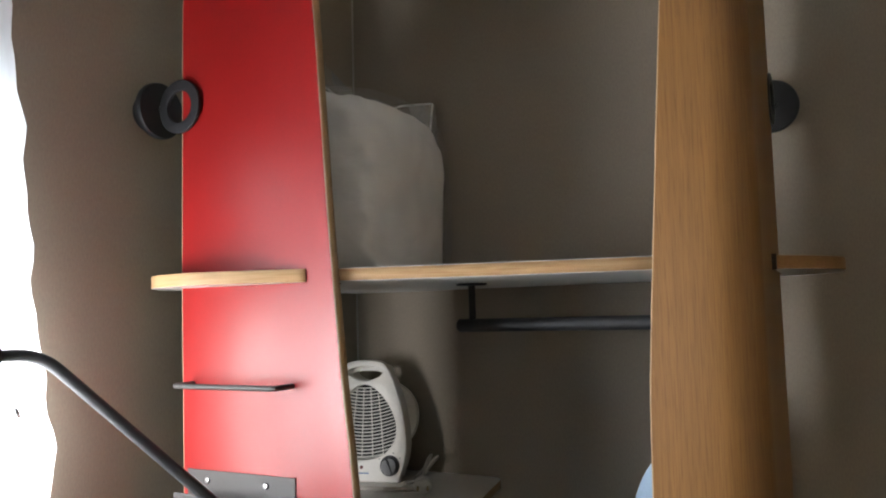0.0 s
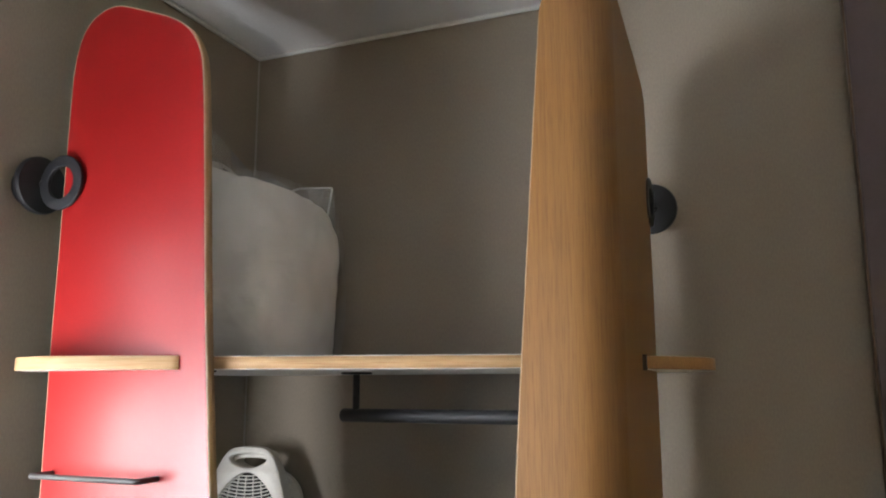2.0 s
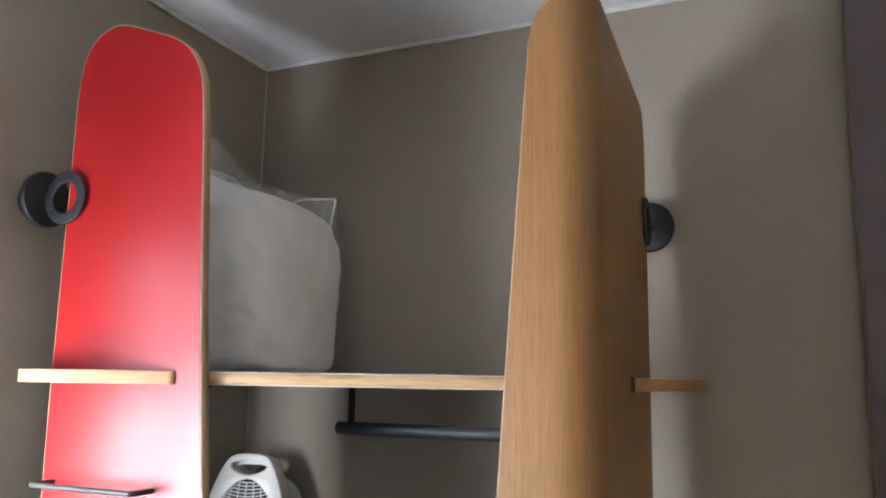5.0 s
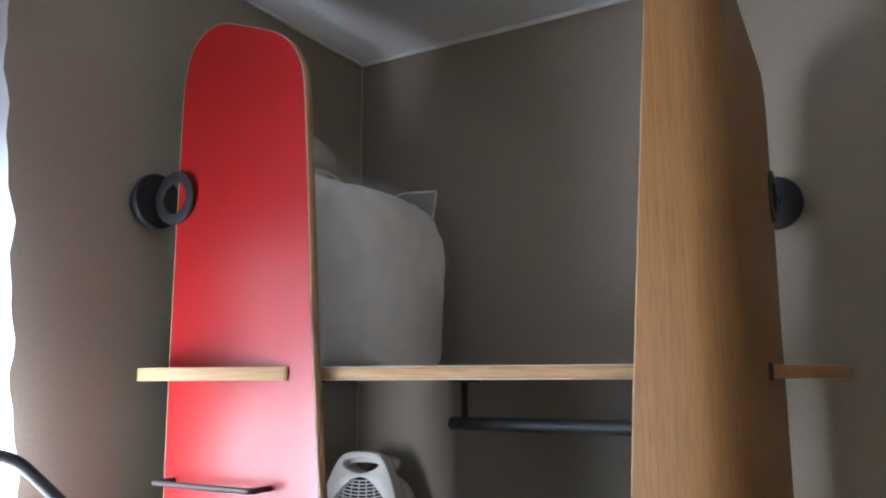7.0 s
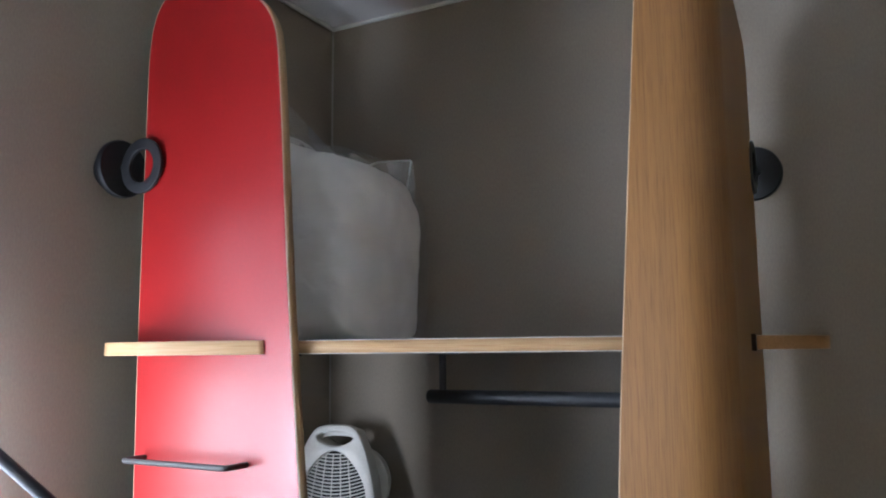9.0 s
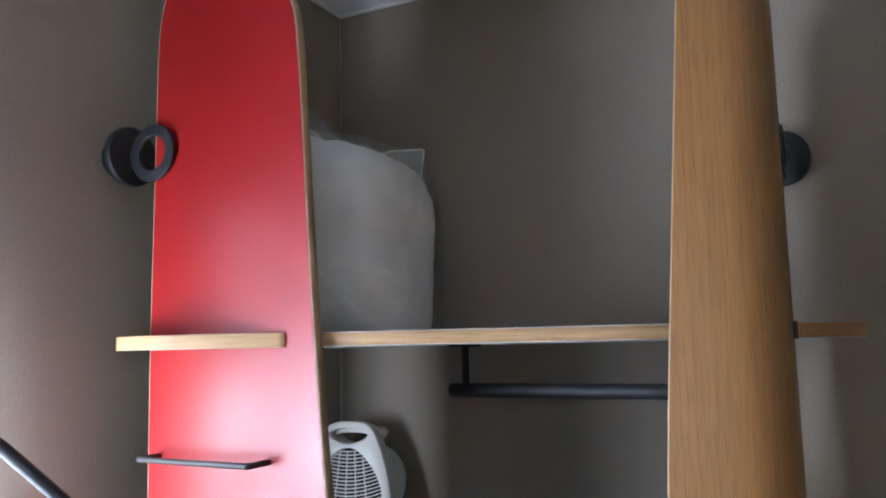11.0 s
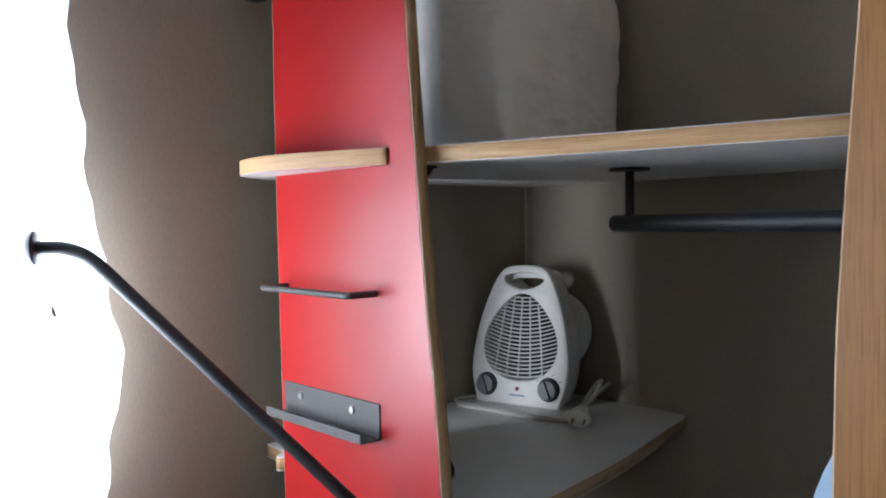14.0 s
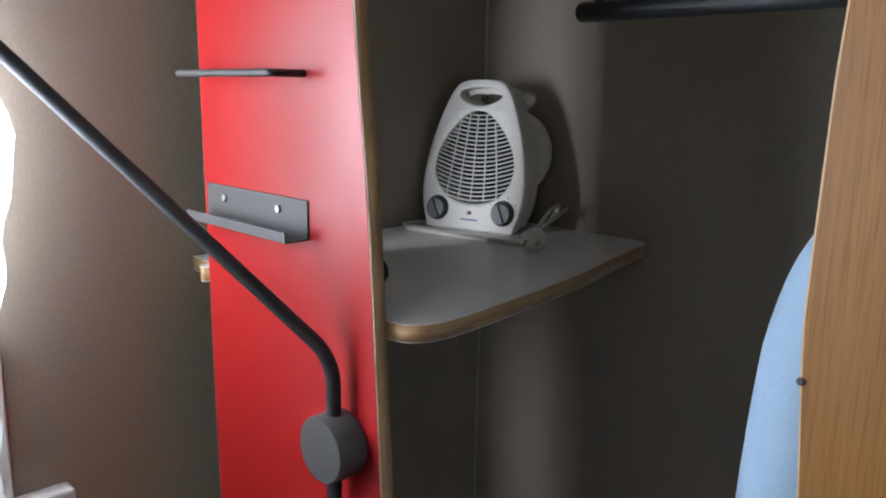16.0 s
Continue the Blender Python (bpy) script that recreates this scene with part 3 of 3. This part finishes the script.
NS = 23
for i in range(NS):
    zc = GZ0 + 0.0045 + (GZ1 - GZ0 + 0.008) * (i + 0.5) / NS
    pts = []
    for k in range(-24, 25):
        x = 0.072 * k / 24
        z = zc - 0.020 * math.cos(x / 0.072 * 1.3) + 0.011
        if abs(x) <= grille_half(z) + 0.002:
            pts.append((x, z))
    if len(pts) < 4:
        continue
    b = bmesh.new()
    rows = []
    for x, z in pts:
        y = 0.0008 + 0.35 * x * x
        rows.append([b.verts.new(lean @ Vector((x, y + dy, z + dz))) for dy, dz in ((0, -0.0009), (0, 0.0009), (0.006, 0.0009), (0.006, -0.0009))])
    for r0, r1 in zip(rows, rows[1:]):
        for k in range(4):
            b.faces.new((r0[k], r0[(k + 1) % 4], r1[(k + 1) % 4], r1[k]))
    b.faces.new(rows[0][::-1])
    b.faces.new(rows[-1])
    bmesh.ops.recalc_face_normals(b, faces=b.faces)
    part("slat", b, HEATER_WHITE, heater)
for k in (-2, -1, 0, 1, 2):
    pts = []
    for j in range(25):
        z = GZ0 + (GZ1 - GZ0) * j / 24
        x = k * (0.0235 - 0.009 * (j / 24) ** 1.3)
        if abs(x) < grille_half(z):
            pts.append(lean @ Vector((x, 0.0003 + 0.35 * x * x, z)))
    part("rib", tube(bmesh.new(), pts, 0.0012, 6), HEATER_WHITE, heater)
for x in (-0.061, 0.061):
    m = lean @ pose(x, 0.0, 0.034, 90)
    dial = part("dial", lathe([(0.0205, -0.001), (0.0205, 0.002), (0.019, 0.0035), (0.0175, 0.0025), (0.0172, 0.009), (0.016, 0.0105), (0.002, 0.0108)], m), DIAL, heater, "dark grey dial", smooth=True)
    part("pointer", turned(boxed((-0.0028, -0.016, 0.008), (0.0028, 0.016, 0.0145), 0.001), m @ pose(0, 0, 0, 0, 0, 25)), DIAL, dial)
part("indicator", lathe([(0.0035, -0.001), (0.0035, 0.0015), (0.002, 0.002)], lean @ pose(0, 0, 0.030, 90), 14), LED, heater, "small dull red indicator lamp", smooth=True)
part("printed_name", turned(boxed((-0.015, -0.0012, 0), (0.016, 0.0012, 0.0004)), lean @ pose(0, -0.0002, 0.0185, 90)), BLUE_PRINT, heater, "small blue print that cannot be read")
for k, a in enumerate((35, 75, 115, 150)):
    part("dial_mark", turned(boxed((-0.001, -0.001, 0), (0.001, 0.001, 0.0004)), lean @ pose(0.061 + 0.026 * math.cos(radians(a)), -0.0002, 0.034 + 0.026 * math.sin(radians(a)), 90)), DIAL, heater)

cord_mat = plain_material("cream cable", (0.62, 0.58, 0.52), 0.5)
plug = thing("power_plug", "cream power plug with its cable on the shelf", "plug", (0.268, -0.176, LZ))
b = bmesh.new()
rows = []
for t, rx, rz in ((0, 0.008, 0.008), (0.006, 0.011, 0.0105), (0.02, 0.0165, 0.013), (0.036, 0.0185, 0.0145), (0.044, 0.0175, 0.0138), (0.046, 0.014, 0.011)):
    rows.append([b.verts.new((rx * math.cos(a), -t, 0.0148 + rz * math.sin(a))) for a in [2 * math.pi * k / 18 for k in range(18)]])
for r0, r1 in zip(rows, rows[1:]):
    for k in range(18):
        b.faces.new((r0[k], r0[(k + 1) % 18], r1[(k + 1) % 18], r1[k]))
b.faces.new(rows[0][::-1]), b.faces.new(rows[-1])
bmesh.ops.recalc_face_normals(b, faces=b.faces)
turn = pose(-0.012, 0.022, 0.004, 7, 0, 29)
part("body", turned(b, turn), HEATER_WHITE, plug, smooth=True)
for x in (-0.0095, 0.0095):
    part("pin", turned(tube(bmesh.new(), [(x, -0.044, 0.0148), (x, -0.062, 0.0148), (x, -0.064, 0.0148)], [0.0024, 0.0024, 0.0016], 10), turn), plain_material("brass pin", (0.5, 0.4, 0.22), 0.35, 1.0), plug, smooth=True)
wire = smooth_loop([(-0.012, 0.022, 0.019), (-0.022, 0.045, 0.032), (-0.034, 0.085, 0.046), (-0.046, 0.118, 0.047), (-0.056, 0.126, 0.036), (-0.050, 0.10, 0.022), (-0.040, 0.06, 0.010), (-0.06, 0.035, 0.0035)], 7, False)
part("cable", tube(bmesh.new(), wire, 0.0031, 8), cord_mat, plug, smooth=True)
wire4 = smooth_loop([(-0.040, 0.055, 0.006), (-0.030, 0.080, 0.030), (-0.030, 0.115, 0.043), (-0.045, 0.135, 0.038), (-0.065, 0.128, 0.020), (-0.075, 0.10, 0.0035)], 7, False)
part("cable", tube(bmesh.new(), wire4, 0.0031, 8), cord_mat, plug, smooth=True)
wire2 = smooth_loop([(-0.005, 0.0, 0.0035), (-0.03, -0.012, 0.0035), (-0.085, -0.020, 0.0035), (-0.15, -0.028, 0.0035), (-0.215, -0.035, 0.0035), (-0.262, -0.028, 0.0035), (-0.268, -0.005, 0.0035), (-0.255, 0.03, 0.0035)], 7, False)
part("cable", tube(bmesh.new(), wire2, 0.0031, 8), cord_mat, plug, smooth=True)
wire3 = smooth_loop([(-0.012, -0.004, 0.0033), (-0.05, -0.022, 0.0033), (-0.11, -0.034, 0.0033), (-0.17, -0.040, 0.0033), (-0.225, -0.047, 0.0033), (-0.252, -0.032, 0.0033)], 7, False)
part("cable", tube(bmesh.new(), wire3, 0.0031, 8), cord_mat, plug, smooth=True)


# ---- bedding bag on the shelf ----
bag = thing("bedding_bag", "white bedding in a clear plastic bag on the shelf", "bag", (0.15, -0.2, SZ))


def stuffed(outline, d, mat, name, label, swell, crease, seed, p=4.0):
    """A stuffed bag: an upright outline, swelling from front to back, its base flat on the shelf."""
    b = bmesh.new()
    loop, n = smooth_loop(outline, 6), 34
    rings = []
    for j in range(n + 1):
        a = math.pi * (j / n - 0.5)
        a = max(-1.545, min(1.545, a * (1.02 - 0.02 * abs(math.sin(a)))))
        t, s = math.copysign(abs(math.sin(a)) ** (2 / p), a), abs(math.cos(a)) ** (2 / p)
        ring = []
        for q in loop:
            x, z, y = q.x * s, 0.17 + (q.y - 0.17) * s, t * d
            c = Vector((x / 0.14, y / d, (z - 0.17) / 0.2))
            v = Vector((x * 8 + seed, y * 8, z * 6))
            fold = noise.noise(v) * swell - crease * max(0, 0.35 - abs(noise.noise(v * 2.3 + Vector((3, 1, 7))))) - crease * 0.5 * max(0, 0.3 - abs(noise.noise(v * 4.7)))
            c.normalize()
            ring.append(b.verts.new((x + c.x * fold, y + c.y * fold, max(0.0, z + c.z * fold * (z > 0.03)))))
        rings.append(ring)
    for r0, r1 in zip(rings, rings[1:]):
        for k in range(len(loop)):
            b.faces.new((r0[k], r0[(k + 1) % len(loop)], r1[(k + 1) % len(loop)], r1[k]))
    b.faces.new(rings[0][::-1])
    b.faces.new(rings[-1])
    bmesh.ops.recalc_face_normals(b, faces=b.faces)
    return part(name, b, mat, bag, label, True)


stuffed([(-0.142, 0.0), (0.0, 0.0), (0.118, 0.0), (0.136, 0.03), (0.143, 0.12), (0.144, 0.22), (0.134, 0.285), (0.105, 0.332), (0.05, 0.358), (-0.02, 0.376), (-0.10, 0.412), (-0.142, 0.432), (-0.15, 0.3), (-0.152, 0.12)],
        0.158, PILLOW, "bedding", "folded white duvet", 0.006, 0.010, 3.0)
stuffed([(-0.158, 0.0), (0.0, 0.0), (0.130, 0.0), (0.150, 0.03), (0.158, 0.12), (0.153, 0.25), (0.143, 0.305), (0.117, 0.350), (0.058, 0.374), (-0.02, 0.390), (-0.10, 0.426), (-0.150, 0.446), (-0.165, 0.3), (-0.165, 0.12)],
        0.176, FILM, "film", "clear plastic bag film", 0.003, 0.006, 8.0)
# loose film that stands up over the duvet
crest = smooth_loop([(-0.15, -0.10, 0.530), (-0.095, -0.05, 0.495), (-0.088, 0.04, 0.453), (-0.086, 0.125, 0.419), (-0.052, 0.135, 0.417), (0.0, 0.14, 0.391),
                     (0.06, 0.150, 0.388), (0.088, 0.157, 0.387), (0.101, 0.148, 0.355), (0.113, 0.130, 0.30), (0.120, 0.110, 0.23)], 6, False)
b = bmesh.new()
rows = []
for k, p in enumerate(crest):
    foot = Vector((p.x * 0.88 - 0.008, p.y * 0.72, p.z - 0.10))
    rows.append([b.verts.new(p.lerp(foot, j / 8) + Vector((0.003, 0.005, 0)) * math.sin(k * 0.9 + j * 0.5) * (j > 0)) for j in range(9)])
for r0, r1 in zip(rows, rows[1:]):
    for j in range(8):
        b.faces.new((r0[j], r1[j], r1[j + 1], r0[j + 1]))
part("film_flap", b, LOOSE_FILM, bag, "loose clear film at the top", True)
part("piping", tube(bmesh.new(), bend([(0.10, 0.12, 0.31), (0.088, 0.158, 0.387), (0.020, 0.135, 0.387), (-0.02, 0.09, 0.36)], 0.006), 0.0022, 8), WHITE_TRIM, bag, "white piping of the bag")


# ---- shirt on a hanger ----
shirt = thing("shirt", "light blue cotton shirt hanging on the clothes rail", "shirt", (0.832, RY, RZ))
b = bmesh.new()
rows = []
NR, NC = 26, 40
for j in range(NR + 1):
    v = j / NR
    z = -0.075 - 0.80 * v
    half = 0.075 + (0.216 - 0.075) * min(1, v / 0.155) ** 0.75 + 0.012 * v
    thick = 0.028 + 0.018 * min(1, v / 0.25)
    row = []
    for k in range(NC):
        a = 2 * math.pi * k / NC
        c, s = math.cos(a), math.sin(a)
        fold = 0.008 * math.sin(7 * a + 3 * v) * min(1, v * 4) + 0.006 * noise.noise(Vector((c * 3, s * 3, v * 6)))
        drop = -0.10 * abs(c) ** 1.4 * max(0, 1 - v / 0.16)
        row.append(b.verts.new(((thick + fold) * math.copysign(abs(s) ** 0.8, s), (half + fold) * c, z + drop)))
    rows.append(row)
for r0, r1 in zip(rows, rows[1:]):
    for k in range(NC):
        b.faces.new((r0[k], r0[(k + 1) % NC], r1[(k + 1) % NC], r1[k]))
b.faces.new(rows[0][::-1])
bmesh.ops.recalc_face_normals(b, faces=b.faces)
part("body", b, SHIRT, shirt, smooth=True)
for side in (-1, 1):
    pts = [(-0.010, side * 0.183, -0.190), (-0.022, side * 0.200, -0.232), (-0.028, side * 0.213, -0.32), (-0.030, side * 0.227, -0.45), (-0.034, side * 0.243, -0.60), (-0.036, side * 0.252, -0.72)]
    part("sleeve", tube(bmesh.new(), smooth_loop(pts, 5, False), [0.034 + 0.012 * min(1, k / 8) for k in range(26)], 16), SHIRT, shirt, smooth=True)
part("collar", lathe([(0.062, -0.085), (0.058, -0.05), (0.064, -0.048), (0.072, -0.085)], Matrix.Diagonal((0.62, 1, 1, 1)), 28), SHIRT, shirt, smooth=True)
hanger = thing("coat_hanger", "black plastic coat hanger on the clothes rail", "hanger", (0.832, RY, RZ))
part("hook", tube(bmesh.new(), [(0, 0.0165 * math.cos(a), 0.0165 * math.sin(a)) for a in [math.pi * (-0.15 + 1.15 * k / 12) for k in range(13)]] + [(0, -0.012, -0.014), (0, 0, -0.03), (0, 0, -0.07)], 0.0022, 8), STEEL, hanger, smooth=True)
part("arms", tube(bmesh.new(), smooth_loop([(0, -0.19, -0.155), (0, -0.1, -0.11), (0, 0, -0.072), (0, 0.1, -0.11), (0, 0.19, -0.155)], 5, False), 0.006, 8), BLACK, hanger, smooth=True)

# ---- curtain and its track ----
track = thing("curtain_track", "white ceiling curtain track with two grooves", "curtain track")
part("base", boxed((0.032, -2.76, CEIL - 0.007), (0.141, -0.553, CEIL - 0.0002), 0.002), WHITE_TRIM, track)
# no grooves are cut: dark strips on the base paint the shade in them
for x in (0.050, 0.078, 0.118):
    part("groove", boxed((x - 0.0014, -2.75, CEIL - 0.0076), (x + 0.0014, -0.565, CEIL - 0.0068)), DIAL, track, "dark strip for the shade in a track slot")
for x, y in ((0.050, -0.60), (0.118, -0.575)):
    part("end_stop", boxed((x - 0.004, y - 0.008, CEIL - 0.011), (x + 0.004, y + 0.008, CEIL - 0.0076), 0.001), STEEL, track)
part("screw", lathe([(0.004, 0), (0.004, -0.0012), (0.002, -0.0015)], pose(0.064, -0.665, CEIL - 0.007), 12), DARK, track)

curtain = thing("curtain", "white sheer voile curtain drawn over the window", "curtain")
b = bmesh.new()
rows = []
NZ, NY = 90, 260
for j in range(NZ + 1):
    z = 0.16 + (CEIL - 0.02 - 0.16) * j / NZ
    edge = float(np.interp(z, (0.16, 0.83, 1.0, 1.13, 1.256, 1.34, 1.42, 1.56, 1.7, 1.86, 1.98, 2.24), (-0.872, -0.862, -0.862, -0.838, -0.819, -0.833, -0.849, -0.862, -0.874, -0.896, -0.905, -0.922))) + 0.0025 * math.sin(z * 75) + 0.003 * math.sin(z * 41 + 1)
    row = []
    for k in range(NY + 1):
        u = k / NY
        y = edge - (2.62 - 0.85) * u
        x = 0.060 + (0.0045 * math.sin(u * 95 + 0.5 * math.sin(z * 2)) + 0.006 * math.sin(u * 41 + 1 + z * 0.4)) * min(1, 0.15 + u * 12) + 0.012 * (1 - math.exp(-u * 30)) + 0.004 + 0.004 * noise.noise(Vector((u * 30, z * 3, 1)))
        row.append(b.verts.new((x, y, z)))
    rows.append(row)
for r0, r1 in zip(rows, rows[1:]):
    for k in range(NY):
        b.faces.new((r0[k], r0[k + 1], r1[k + 1], r1[k]))
part("cloth", b, CURTAIN, curtain, smooth=True)
part("hem", tube(bmesh.new(), [(0.060 + 0.018 * math.sin(k / 80 * 95), -0.86 - 1.77 * k / 80, 0.163) for k in range(81)], 0.003, 6), CURTAIN, curtain)

# ---- picture on the wall ----
picture = thing("wall_picture", "dark plum canvas with white brushed rectangles", "picture")
PX0, PX1, PZ0, PZ1 = 1.264, 2.12, 0.95, 2.19
part("canvas", boxed((PX0 + 0.004, -0.030, PZ0), (PX1, -0.002, PZ1), 0.002), CANVAS, picture)
part("edge", boxed((PX0, -0.029, PZ0), (PX0 + 0.0035, -0.002, PZ1), 0.001), EDGE_BROWN, picture, "thin brown edge strip")


def brushed(a, c, w, seed):
    """A hand-brushed white line, lightly uneven."""
    b = bmesh.new()
    a, c = Vector(a), Vector(c)
    d = (c - a).normalized()
    s = Vector((-d.y, d.x))
    L = []
    for k in range(41):
        p = a + (c - a) * k / 40 + s * 0.0015 * noise.noise(Vector((k * 0.3, seed, 0)))
        h = w / 2 * (1 + 0.25 * noise.noise(Vector((k * 0.5, seed, 4))))
        L.append([b.verts.new((q.x, y, q.y)) for q in (p - s * h, p + s * h) for y in (-0.0306, -0.0301)])
    for r0, r1 in zip(L, L[1:]):
        for i, j in ((0, 2), (2, 3), (3, 1), (1, 0)):
            b.faces.new((r0[i], r0[j], r1[j], r1[i]))
    b.faces.new((L[0][0], L[0][1], L[0][3], L[0][2]))
    b.faces.new((L[-1][0], L[-1][2], L[-1][3], L[-1][1]))
    bmesh.ops.recalc_face_normals(b, faces=b.faces)
    part("painted_line", b, CHALK, picture)


for i, (x0, x1, z0, z1) in enumerate(((1.350, 2.03, 1.05, 1.974), (1.384, 1.996, 1.09, 1.938))):
    brushed((x0, z0), (x0, z1), 0.009, i * 4 + 1)
    brushed((x1, z0), (x1, z1), 0.009, i * 4 + 2)
    brushed((x0 - 0.004, z1), (x1 + 0.004, z1), 0.009, i * 4 + 3)
    brushed((x0 - 0.004, z0), (x1 + 0.004, z0), 0.009, i * 4 + 4)
